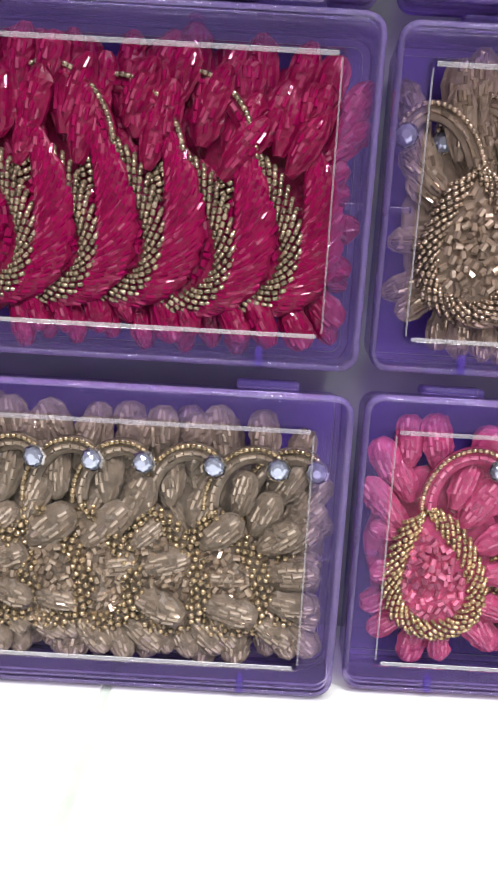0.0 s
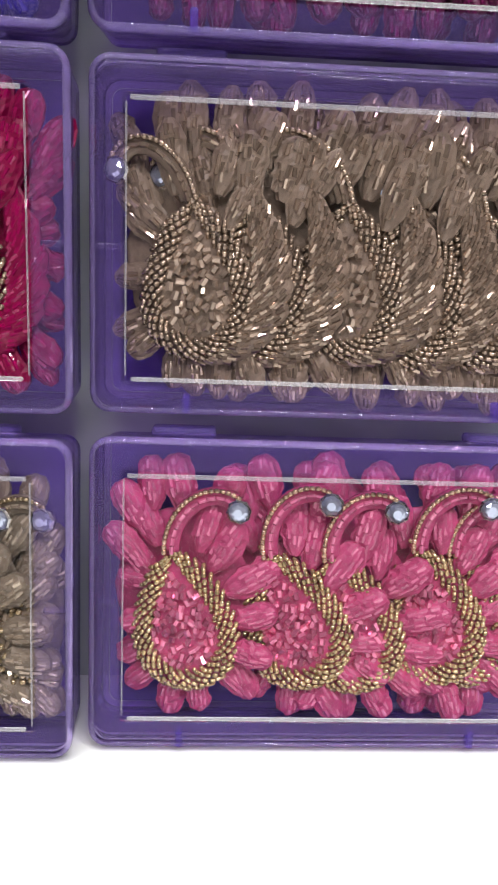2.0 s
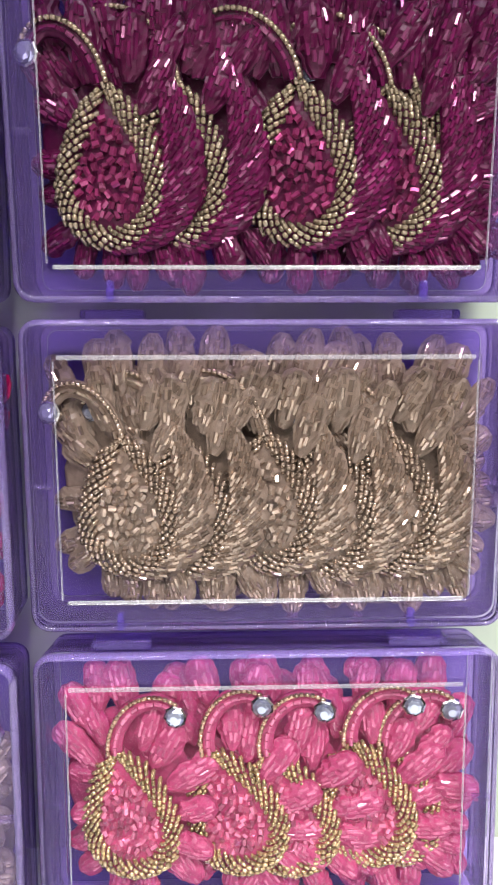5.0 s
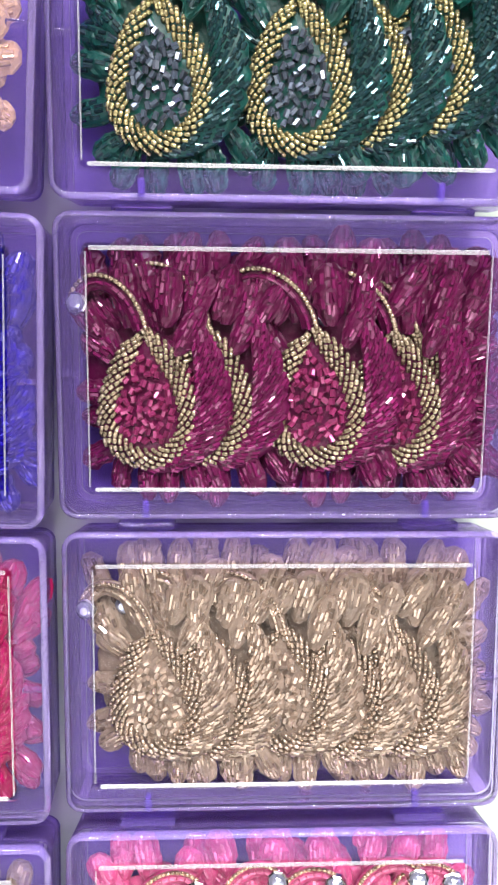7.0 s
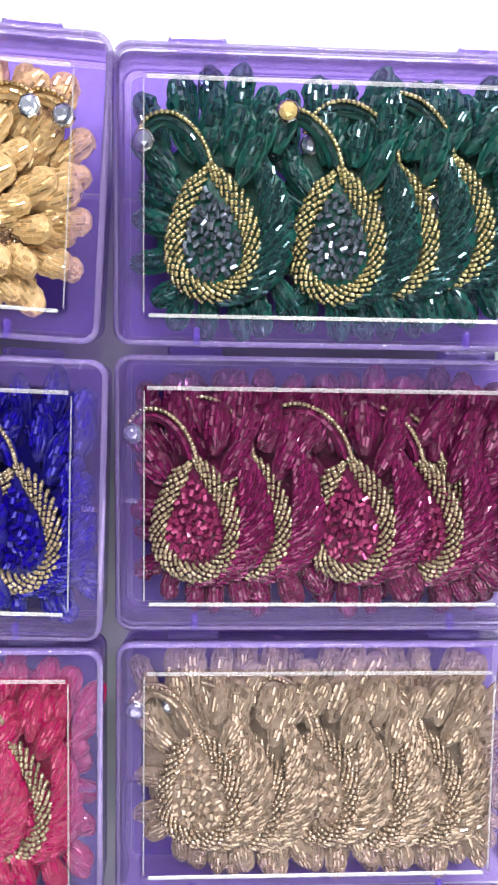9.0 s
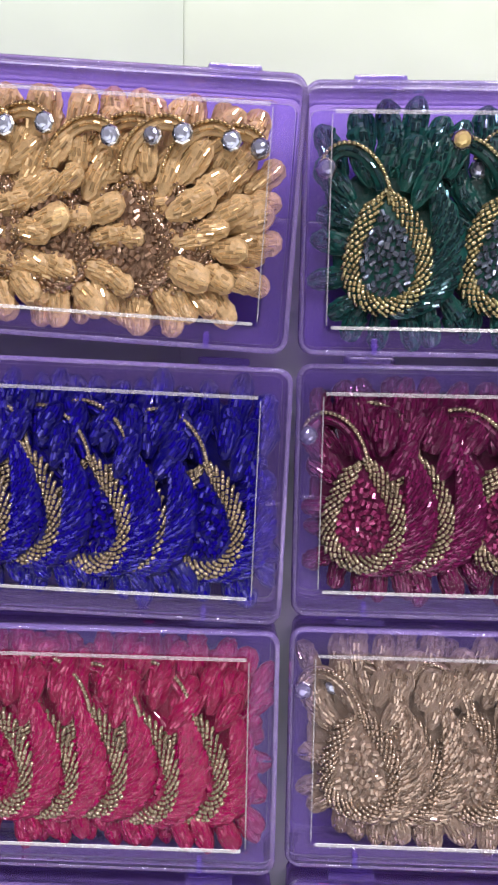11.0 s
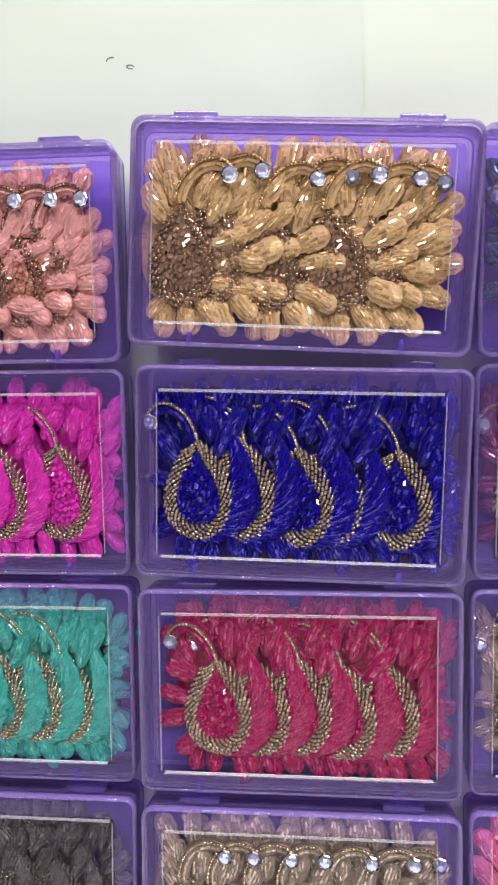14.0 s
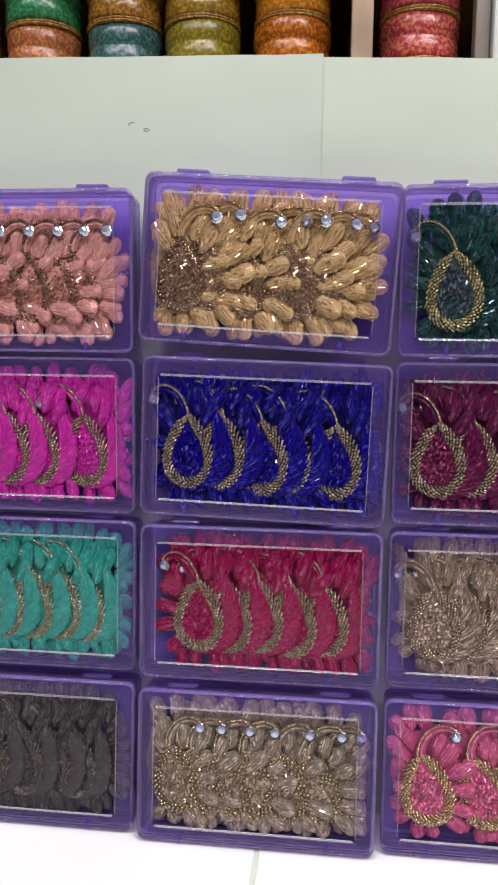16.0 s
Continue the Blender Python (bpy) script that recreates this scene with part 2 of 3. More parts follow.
# ---- the setting ----
structure("table_top_left", (-1.2, -0.0465, -0.62, 0.62, -0.03, 0.004), TABLE, "white laminate counter top under the stacked boxes", "counter", 0.0008)
structure("table_top_right", (-0.0435, 1.2, -0.62, 0.62, -0.03, 0.004), TABLE, "white laminate counter top under the stacked boxes", "counter", 0.0008)
structure("table_seam", (-0.0465, -0.0435, -0.62, 0.62, -0.02, 0.0032), SEAM, "grey-green seam between two counter panels", "seam")
structure("floor", (-1.8, 1.8, -2.4, 1.2, -0.90, -0.85), FLOOR, "brown tiled shop floor", "floor")
structure("ceiling", (-1.8, 1.8, -2.4, 1.2, 1.72, 1.77), CEILING, "plain pale painted ceiling", "ceiling")
structure("wall_north", (-1.8, 1.8, 1.2, 1.25, -0.9, 1.77), WALL, "dark shop wall beyond the counter", "wall")
structure("wall_south", (-1.8, 1.8, -2.45, -2.4, -0.9, 1.77), WALL, "dark shop wall beyond the counter", "wall")
structure("wall_east", (1.8, 1.85, -2.45, 1.25, -0.9, 1.77), WALL, "dark shop wall beyond the counter", "wall")
structure("wall_west", (-1.85, -1.8, -2.45, 1.25, -0.9, 1.77), WALL, "dark shop wall beyond the counter", "wall")


def paper_wave(x, z):
    return 0.0016 * noise.noise(Vector((x * 9, z * 7, 0))) + 0.0006 * noise.noise(Vector((x * 40, z * 30, 3)))


def paper_sheet(name, x0, x1, z0, z1l, z1r, y, lift, material):
    """A sheet of stiff white paper, gently buckled, with a turned top edge."""
    nx, nz = 40, 40
    verts, faces = [], []
    for layer in (0.0, 0.0012):
        for j in range(nz + 1):
            for i in range(nx + 1):
                u, v = i / nx, j / nz
                x = x0 + (x1 - x0) * u
                z = z0 + (z1l + (z1r - z1l) * u - z0) * v
                w = paper_wave(x, z)
                verts.append((x, y - lift + layer + w * min(1, 6 * v), z + 0.0012 * noise.noise(Vector((x * 30, 1, 1))) * v))
    n = (nx + 1) * (nz + 1)
    for j in range(nz):
        for i in range(nx):
            a = j * (nx + 1) + i
            faces.append((a, a + 1, a + nx + 2, a + nx + 1))
            faces.append((n + a, n + a + nx + 1, n + a + nx + 2, n + a + 1))
    edge = [i for i in range(nx + 1)] + [j * (nx + 1) + nx for j in range(1, nz + 1)] + [nz * (nx + 1) + i for i in range(nx - 1, -1, -1)] + [j * (nx + 1) for j in range(nz - 1, 0, -1)]
    for a, b in zip(edge, edge[1:] + edge[:1]):
        faces.append((a, n + a, n + b, b))
    me = fix_normals(mesh_of(name, verts, faces, True))
    me.set_sharp_from_angle(angle=0.6)
    ob = part(name, me, material)
    return tagged(ob, "sheet of stiff white paper covering the shelf front", "paper", kind="structure")


paper_sheet("paper_cover_left", -0.62, -0.0155, 0.004, 0.511, 0.5005, 0.236, 0.0012, PAPER)
paper_sheet("paper_cover_right", -0.0160, 0.62, 0.004, 0.4990, 0.480, 0.2362, 0.0, PAPER_BRIGHT)


def pencil_mark():
    mx, mz = -0.1320, 0.4605
    m = thing("pencil_mark", pose(mx, 0.2348, mz), "two short grey pencil scribbles on white paper", "mark")
    for dx, dz, a, turns in ((-0.0045, 0.0015, -20, 3.6), (0.0055, -0.0025, 10, 5.4)):
        c = np.array([(0.0019 * math.cos(t * turns), 0.0008 * math.sin(t * turns)) for t in np.linspace(0, 1, 24)])
        tan = np.gradient(c, axis=0)
        tan /= np.linalg.norm(tan, axis=1)[:, None]
        loops = []
        for p, t in zip(c, tan):
            loops.append([(p[0] - t[1] * 0.0003 * math.cos(q), 0.00012 * math.sin(q), p[1] + t[0] * 0.0003 * math.cos(q)) for q in np.linspace(0, 2 * math.pi, 6, endpoint=False)])
        part("stroke", loft("stroke", loops, False, True, True, True), PENCIL, m, "", pose(dx, paper_wave(mx + dx, mz + dz) - 0.0001, dz, 0, a, 0))


pencil_mark()

# ---- shelf with ribbon spools behind the paper ----
shelf = thing("shelf", pose(0, 0, 0), "dark wooden shelf holding stacked ribbon spools", "shelf")
part("board", box_mesh("board", -1.0, 1.0, 0.2395, 0.52, 0.470, 0.488, 0.001), WOOD, shelf)
part("front_panel", box_mesh("front_panel", -1.0, 1.0, 0.2395, 0.252, 0.004, 0.469), WOOD, shelf)
# dark sheet standing for the shaded depth behind the spools
part("back_panel", box_mesh("back_panel", -1.0, 1.0, 0.50, 0.52, 0.489, 0.95), SHELF_SHADE, shelf)
part("divider", box_mesh("divider", 0.0015, 0.0155, 0.268, 0.498, 0.4885, 0.600, 0.001), paint("divider_wood", (0.30, 0.21, 0.13), 0.5, 0.25, 30.0, 0.3), shelf)
# unseen board, added above the spools to keep ceiling light off them
part("shade_board", box_mesh("shade_board", -1.0, 1.0, 0.245, 0.499, 0.601, 0.618, 0.001), WOOD, shelf)
post = thing("post", pose(0.103, 0.278, 0.4885), "pale painted metal shelf post", "post")
part("upright", box_mesh("upright", -0.012, 0.012, -0.012, 0.012, 0, 0.112, 0.002), STEEL, post)
part("flange", box_mesh("flange", -0.022, -0.0125, -0.004, 0.010, 0, 0.112, 0.001), paint("flange_wood", (0.16, 0.14, 0.11), 0.5, 0.2, 30.0), post)


def spool_band(name, r, h, turns, seed):
    """Ribbon wound in ridged turns about the spool."""
    rng = random.Random(seed)
    prof = []
    for k in range(turns):
        b = rng.uniform(-0.0008, 0.0008)
        for f, q in ((0.03, -0.0011), (0.2, 0.0), (0.8, 0.0), (0.97, -0.0011)):
            prof.append((r + b + q, h * (k + f) / turns))
    n = 40
    loops = []
    for rr, z in prof:
        loops.append([(rr * math.cos(2 * math.pi * i / n) * (1 + 0.008 * math.sin(5 * i * 2 * math.pi / n + seed)), rr * math.sin(2 * math.pi * i / n), z + 0.0009 * math.sin(2 * 2 * math.pi * i / n + seed)) for i in range(n)])
    return loft(name, loops, False, True, True, True)


def spool_disc(name, r, h):
    n = 40
    loops = [[(q * math.cos(2 * math.pi * i / n), q * math.sin(2 * math.pi * i / n), z) for i in range(n)] for q, z in ((r - 0.0006, 0), (r, 0.0006), (r, h - 0.0006), (r - 0.0006, h))]
    return loft(name, loops, False, True, True, True)


def ribbon(name, a, b, scale=420.0, metal=0.0):
    a, b = [0.85 * c for c in a], [0.95 * c for c in b]
    m, nt, bsdf, out = node_material(name)
    tc, nz, ramp = mottled(nt, a, 0.2, scale)
    ramp.color_ramp.elements[1].color = (*b, 1)
    ramp.color_ramp.elements[0].position, ramp.color_ramp.elements[1].position = 0.45, 0.62
    nt.links.new(ramp.outputs["Color"], bsdf.inputs["Base Color"])
    bsdf.inputs["Roughness"].default_value, bsdf.inputs["Metallic"].default_value = 0.22, metal
    bump(nt, bsdf, nz.outputs["Fac"], 0.3, 0.0006)
    return m


SPOOLS = [
    (-0.283, "brown", (0.25, 0.08, 0.03), (0.35, 0.15, 0.05), (0.30, 0.12, 0.04), (0.4, 0.2, 0.08)),
    (-0.222, "terracotta", (0.42, 0.13, 0.05), (0.55, 0.22, 0.07), (0.02, 0.22, 0.08), (0.05, 0.3, 0.12)),
    (-0.1625, "blue-green", (0.03, 0.12, 0.12), (0.09, 0.20, 0.17), (0.30, 0.13, 0.02), (0.5, 0.26, 0.04)),
    (-0.1025, "olive", (0.22, 0.18, 0.012), (0.32, 0.27, 0.03), (0.30, 0.17, 0.02), (0.42, 0.26, 0.03)),
    (-0.0395, "orange", (0.42, 0.10, 0.01), (0.62, 0.22, 0.02), (0.55, 0.20, 0.01), (0.70, 0.30, 0.03)),
    (0.0475, "rose", (0.48, 0.05, 0.07), (0.62, 0.20, 0.10), (0.50, 0.05, 0.09), (0.62, 0.14, 0.14)),
]
for k, (sx, tone, a1, b1, a2, b2) in enumerate(SPOOLS):
    zz = 0.4885
    for lvl, (a, b) in enumerate(((a1, b1), (a1, b1), (a2, b2))):
        h = (0.026, 0.032, 0.034)[lvl]
        sp = thing("ribbon_spool", pose(sx + 0.0015 * ((k * 7 + lvl * 3) % 3 - 1), 0.312, zz, 0, 0, 37 * k + 80 * lvl),
                   "%s ribbon wound on a flat spool, stacked on the shelf" % (tone if lvl < 2 or k != 1 else "green"), "ribbon spool", "ribbon spools on the shelf")
        part("band", spool_band("band", 0.0272, h - 0.003, (1, 2, 2)[lvl], k * 3 + lvl), ribbon("ribbon_band", a, b), sp, "", pose(0, 0, 0.0015))
        part("lower_disc", spool_disc("lower_disc", 0.0276, 0.0014), ribbon("spool_rim", (0.45, 0.22, 0.05), (0.6, 0.4, 0.12)), sp)
        part("upper_disc", spool_disc("upper_disc", 0.0276, 0.0014), ribbon("spool_rim", (0.45, 0.22, 0.05), (0.6, 0.4, 0.12)), sp, "", pose(0, 0, h - 0.0014))
        zz += h + 0.0003

# ---- storage boxes ----
BW, BH, BD = 0.1515, 0.0985, 0.025
WX0, WX1, WZ0, WZ1 = 0.0096, 0.1405, 0.0089, 0.0882


def box_parts():
    def frame_loop(inset, y):
        return rounded(inset, BW - inset, inset, BH - inset, max(0.0015, 0.0058 - inset), y)
    edge = [(0.0, 0.0075), (0.0, 0.0024), (0.0003, 0.0012), (0.0011, 0.0004), (0.0022, 0.0), (0.0040, 0.0001)]
    inner = [(0.0040, 0.0011), (0.0024, 0.0012), (0.0014, 0.0020), (0.0011, 0.0030), (0.0011, 0.0075)]
    lid = loft("lid", [frame_loop(*q) for q in edge] + [rounded(WX0 - 0.0007, WX1 + 0.0007, WZ0 - 0.0007, WZ1 + 0.0007, 0.0024, 0.0002), rounded(WX0, WX1, WZ0, WZ1, 0.002, 0.0010)] + [frame_loop(*q) for q in inner], ring=True, smooth=True)
    lid.set_sharp_from_angle(angle=0.62)
    rim = loft("lid_rim", [frame_loop(*q) for q in ((-0.0001, 0.0030), (-0.0003, 0.0020), (-0.0002, 0.0009), (0.0003, 0.0001), (0.0009, -0.0003), (0.0014, -0.0002), (0.0016, 0.0001))], ring=True, smooth=True)
    rim.set_sharp_from_angle(angle=0.9)
    pane = loft("window_pane", [rounded(WX0 - 0.0008, WX1 + 0.0008, WZ0 - 0.0008, WZ1 + 0.0008, 0.002, 0.0018), rounded(WX0 - 0.0008, WX1 + 0.0008, WZ0 - 0.0008, WZ1 + 0.0008, 0.002, 0.0012)], False, True, True)
    ledge = box_mesh("window_ledge", WX0 + 0.0022, WX1 - 0.0022, -0.0009, 0.0001, WZ0 + 0.0004, WZ0 + 0.0017, 0.00045)
    ledge_top = box_mesh("window_ledge", WX0 + 0.0016, WX1 - 0.0016, -0.0003, 0.0001, WZ1 - 0.0016, WZ1 - 0.0002, 0.00015)
    ledge_side = box_mesh("window_ledge", -0.00025, 0.00025, -0.0004, 0.0001, WZ0 + 0.002, WZ1 - 0.002, 0.00015)
    tray = loft("tray", [
        rounded(0.0005, BW - 0.0005, 0.0005, BH - 0.0005, 0.005, 0.0079), rounded(0.0012, BW - 0.0012, 0.0012, BH - 0.0012, 0.005, 0.0235), rounded(0.0026, BW - 0.0026, 0.0026, BH - 0.0026, 0.004, BD),
        rounded(0.0032, BW - 0.0032, 0.0032, BH - 0.0032, 0.0035, BD - 0.0013), rounded(0.0022, BW - 0.0022, 0.0022, BH - 0.0022, 0.004, BD - 0.0022), rounded(0.0016, BW - 0.0016, 0.0016, BH - 0.0016, 0.0042, 0.0079)], ring=True)
    back = loft("back_panel", [rounded(0.0033, BW - 0.0033, 0.0033, BH - 0.0033, 0.0035, BD - 0.0013), rounded(0.0033, BW - 0.0033, 0.0033, BH - 0.0033, 0.0035, BD - 0.0001)], False, True, True)
    hinge = box_mesh("hinge", -0.0098, 0.0098, 0.0035, 0.0125, 0, 0.0031, 0.0011)
    latch = box_mesh("latch", -0.0011, 0.0011, -0.0009, 0.0026, 0, 0.0058, 0.0006)
    nub = box_mesh("side_clip", -0.0032, 0.0032, -0.0007, 0.002, -0.0009, 0.0009, 0.0005)
    return lid, rim, pane, tray, back, hinge, latch, nub, ledge, ledge_top, ledge_side


BOX_PARTS = box_parts()


def storage_box(x, y, z, lean, tilt, content):
    lid, rim, pane, tray, back, hinge, latch, nub, ledge, ledge_top, ledge_side = BOX_PARTS
    m = pose(x + BW / 2, y, z, -lean, tilt, 0) @ pose(-BW / 2, 0, 0)
    b = thing("storage_box", m, "closed violet plastic box with clear lid holding %s" % content, "storage box", "boxes stacked against the paper")
    part("tray", tray, VIOLET_TRAY, b)
    part("back_panel", back, VIOLET_BACK, b)
    l = part("lid", lid, VIOLET_LID, b)
    part("lid_rim", rim, VIOLET_RIM_HIGHLIGHT, l, "rounded rim, paler for a painted edge highlight")
    part("window_pane", pane, CLEAR, l, "clear recessed window")
    # pale strips added as highlights along the window's moulded step
    part("window_ledge", ledge, LEDGE_HIGHLIGHT, l)
    part("window_ledge", ledge_top, UPPER_LEDGE_HIGHLIGHT, l)
    for sx in (WX0 + 0.0006, WX1 - 0.0006):
        part("window_ledge", ledge_side, UPPER_LEDGE_HIGHLIGHT, l, "", pose(sx, 0, 0))
    for hx, lx in ((0.0276, 0.0282), (0.1252, 0.1217)):
        part("hinge", hinge, VIOLET_HINGE, b, "", pose(hx, 0, BH + 0.0001))
        part("latch", latch, VIOLET_DEEP, b, "", pose(lx, 0, 0.0004))
    for nx in (0.0048, BW - 0.0048):
        part("side_clip", nub, VIOLET_LID, b, "", pose(nx, 0, 0.0475))
    return m


# ---- beaded patches ----
MM = 0.001
th = np.linspace(0, 2 * math.pi, 361)


def teardrop(a, b):
    x = a * np.sin(th) * np.sin(th / 2) / 0.77
    return np.stack([x - 1.2 * np.maximum(0, np.cos(th)) ** 2, b * np.cos(th)], 1) * MM


def rope_beads(name, count, width, seed, a=12.7, b=20.0, step=3.0, slope=1.6, length=1.75, radius=0.74):
    """A twisted cord: slanting strands of round seed beads laid over a teardrop."""
    rng = np.random.RandomState(seed)
    fine, _ = even(teardrop(a, b), 0.0001)
    n = len(fine)
    rows = int(round(n * 0.1 / step))
    P, D, L, R = [], [], [], []

    def at(s, w):
        j = min(n - 10, max(9, int(round(s * 10))))
        t = fine[j + 8] - fine[j - 8]
        t = t / (np.linalg.norm(t) + 1e-9)
        if s < 0:
            t = fine[40] - fine[15]
            t = t / np.linalg.norm(t)
            j = 0
        nrm = np.array((t[1], -t[0]))
        taper = 0.3 + 0.7 * min(1.0, max(0.0, min(s, n * 0.1 - s)) / 9)
        q = fine[j] + nrm * (w * taper * width / 2 * MM) + t * min(0.0, s) * MM
        return np.array((q[0], -(0.9 + 2.8 * math.sqrt(max(0.03, 1 - w * w))) * MM, q[1]))

    for i in range(rows):
        s0, shift = i * n * 0.1 / rows + rng.normal(0, 0.1), rng.uniform(-0.4, 0.4)
        for k in range(count):
            w = math.sin(math.pi / 2 * 0.95 * ((k + 0.5 + shift) / count * 2 - 1))
            w2 = math.sin(math.pi / 2 * 0.95 * min(0.999, ((k + 1.1 + shift) / count * 2 - 1)))
            s1, s2 = s0 + w * width / 2 * slope, s0 + w2 * width / 2 * slope
            if not -3.2 < s1 < n * 0.1 or not -3.2 < s2 < n * 0.1:
                continue
            p, p2 = at(s1, w), at(s2, w2)
            P.append(p + rng.normal(0, 0.00006, 3))
            D.append(p2 - p + np.array((1e-7, 0, 0)))
            L.append(length * rng.uniform(0.94, 1.06) * MM)
            R.append(radius * rng.uniform(0.95, 1.05) * MM)
    return bead_mesh(name, P, D, np.array(L), np.array(R))


def inside(pt, poly):
    x, z = pt
    c = False
    for (x1, z1), (x2, z2) in zip(poly, np.roll(poly, -1, 0)):
        if (z1 > z) != (z2 > z) and x < (x2 - x1) * (z - z1) / (z2 - z1) + x1:
            c = not c
    return c


def infill_beads(name, seed, scale=0.74):
    """Short cut beads sewn at random over the teardrop's middle."""
    rng = np.random.RandomState(seed)
    poly = teardrop(12.2 * scale, 19.5 * scale)[::12] + np.array((0, -0.0012))
    got = []
    for _ in range(2600):
        p = rng.uniform((-0.013, -0.021), (0.013, 0.021))
        if inside(p, poly) and all((p[0] - q[0]) ** 2 + (p[1] - q[1]) ** 2 > 0.0019 ** 2 for q in got):
            got.append(p)
    P = [(p[0], -(1.5 + 1.3 * (1 - (np.linalg.norm(p) / 0.016) ** 2) + rng.uniform(-0.2, 0.4)) * MM, p[1]) for p in got]
    ang = rng.normal(1.15, 0.6, len(got))
    D = np.stack([np.cos(ang), rng.normal(0, 0.3, len(got)), np.sin(ang)], 1)
    return bead_mesh(name, P, D, rng.uniform(1.9, 2.4, len(got)) * MM, rng.uniform(0.95, 1.1, len(got)) * MM, False)


WING_OUT = [(-3, -24), (27, -28), (35, 2), (15, 24)]
WING_IN = [(-3, -20.5), (13, -20), (17.5, -3), (12.5, 20.5)]


def wing_point(u, w):
    o, i = bezier(WING_OUT, [u])[0], bezier(WING_IN, [u])[0]
    p = i + (o - i) * w
    return p * MM, (0.5 + 2.1 * math.sin(math.pi * min(1, max(0, 0.12 + 0.8 * w))) * math.sin(math.pi * (0.06 + 0.88 * u))) * MM


def wing_pad(name):
    nu, nw = 26, 8
    verts, faces = [], []
    for layer in (0, 1):
        for a in range(nu + 1):
            for c in range(nw + 1):
                p, h = wing_point(a / nu, c / nw)
                edge = c in (0, nw) or a in (0, nu)
                wave = 1 + 0.03 * math.sin(a * 2.1) * (c == nw)
                verts.append((p[0] * wave, -0.0002 if layer else -(0.0008 if edge else h), p[1]))
    n = (nu + 1) * (nw + 1)
    for a in range(nu):
        for c in range(nw):
            k = a * (nw + 1) + c
            faces.append((k, k + 1, k + nw + 2, k + nw + 1))
            faces.append((n + k, n + k + nw + 1, n + k + nw + 2, n + k + 1))
    rim = [c for c in range(nw + 1)] + [a * (nw + 1) + nw for a in range(1, nu + 1)] + [nu * (nw + 1) + c for c in range(nw - 1, -1, -1)] + [a * (nw + 1) for a in range(nu - 1, 0, -1)]
    for a, c in zip(rim, rim[1:] + rim[:1]):
        faces.append((a, n + a, n + c, c))
    return fix_normals(mesh_of(name, verts, faces, True))


def wing_beads(name, seed):
    """Slanting strands of long cut beads over the wing, leaving its cloth rim free."""
    rng = np.random.RandomState(seed)
    P, D = [], []
    for a in np.arange(-0.16, 0.96, 0.031):
        u, w = a + rng.normal(0, 0.002), 0.03 + rng.uniform(0, 0.1)
        while w < 0.93 and u < 0.985:
            wide = np.linalg.norm(wing_point(max(0, u), 1)[0] - wing_point(max(0, u), 0)[0])
            du, dw = 0.030, min(0.6, 0.0016 / max(wide, 0.001))
            if u > 0.02:
                p, h = wing_point(u, w)
                p2, h2 = wing_point(min(1.0, u + du), min(1.0, w + dw))
                d = p2 - p
                if w + dw * 0.5 < 0.95:
                    P.append(((p[0] + p2[0]) / 2, -(h + h2) / 2 + 0.0001, (p[1] + p2[1]) / 2))
                    D.append((d[0] + 1e-6, -(h2 - h) + rng.normal(0, 0.00016), d[1] + rng.normal(0, 0.00015)))
            u, w = u + du * 1.22, w + dw * 1.22
    n = len(P)
    return bead_mesh(name, P, D, rng.uniform(2.0, 2.6, n) * MM, rng.uniform(0.68, 0.84, n) * MM, False)


def petal_shape(u, length, width):
    """Height and half width of a stuffed petal at u along it."""
    half = width / 2 * np.interp(u, (0, 0.14, 0.36, 0.6, 0.82, 0.93, 1.0), (0.35, 0.68, 0.95, 1.0, 0.90, 0.72, 0.34))
    return half, math.sin(math.pi * min(0.97, max(0.06, 0.08 + 0.84 * u))) ** 0.6


def faceted_pad(name, length, width, height, seed):
    """A small stuffed cushion of net with a thin, crinkled cloth rim."""
    rng = np.random.RandomState(seed)
    nu, cross = 11, (-1.0, -0.80, -0.6, -0.3, 0.0, 0.3, 0.6, 0.80, 1.0)
    loops = []
    for k in range(nu + 1):
        u = k / nu
        half, full = petal_shape(u, length, width)
        left, right = 1 + rng.normal(0, 0.07), 1 + rng.normal(0, 0.07)
        row = []
        for c in cross:
            body = math.sqrt(max(0.0, 1 - (c / 0.82) ** 2)) if abs(c) < 0.82 else 0.0
            x = half * c * (left if c < 0 else right)
            row.append((x * MM, -(0.35 + height * full * body + (rng.normal(0, 0.15) if body else rng.uniform(-0.2, 0.5))) * MM, (u * length + rng.normal(0, 0.1)) * MM))
        back = [(x, 0.0004, z) for x, y, z in (row[-1], row[4], row[0])]
        loops.append(row + back)
    return loft(name, loops, False, True, True)


def petal_beads(name, width, seed, length=14, pad=2.0):
    """Rows of cut beads sunk along a petal, converging at its tip and leaving the rim free."""
    rng = np.random.RandomState(seed)
    P, D = [], []
    for r in (-1.5, -0.5, 0.5, 1.5):
        m = 4 if abs(r) < 1 else 3
        for k in range(m):
            u = 0.56 + (k - (m - 1) / 2) * 0.2 + rng.normal(0, 0.012)
            pts = []
            for v in (u - 0.08, u + 0.08):
                half, full = petal_shape(v, length, width)
                c = r * 0.35
                pts.append(np.array((half * c, -(0.16 + pad * full * math.sqrt(1 - (c / 0.82) ** 2)), v * length)))
            if rng.uniform() < 0.25:
                continue
            P.append((pts[0] + pts[1]) / 2 * MM)
            D.append(pts[1] - pts[0] + rng.normal(0, 0.16, 3))
    n = len(P)
    return bead_mesh(name, P, D, rng.uniform(2.3, 3.1, n) * MM, rng.uniform(0.62, 0.8, n) * MM, False)


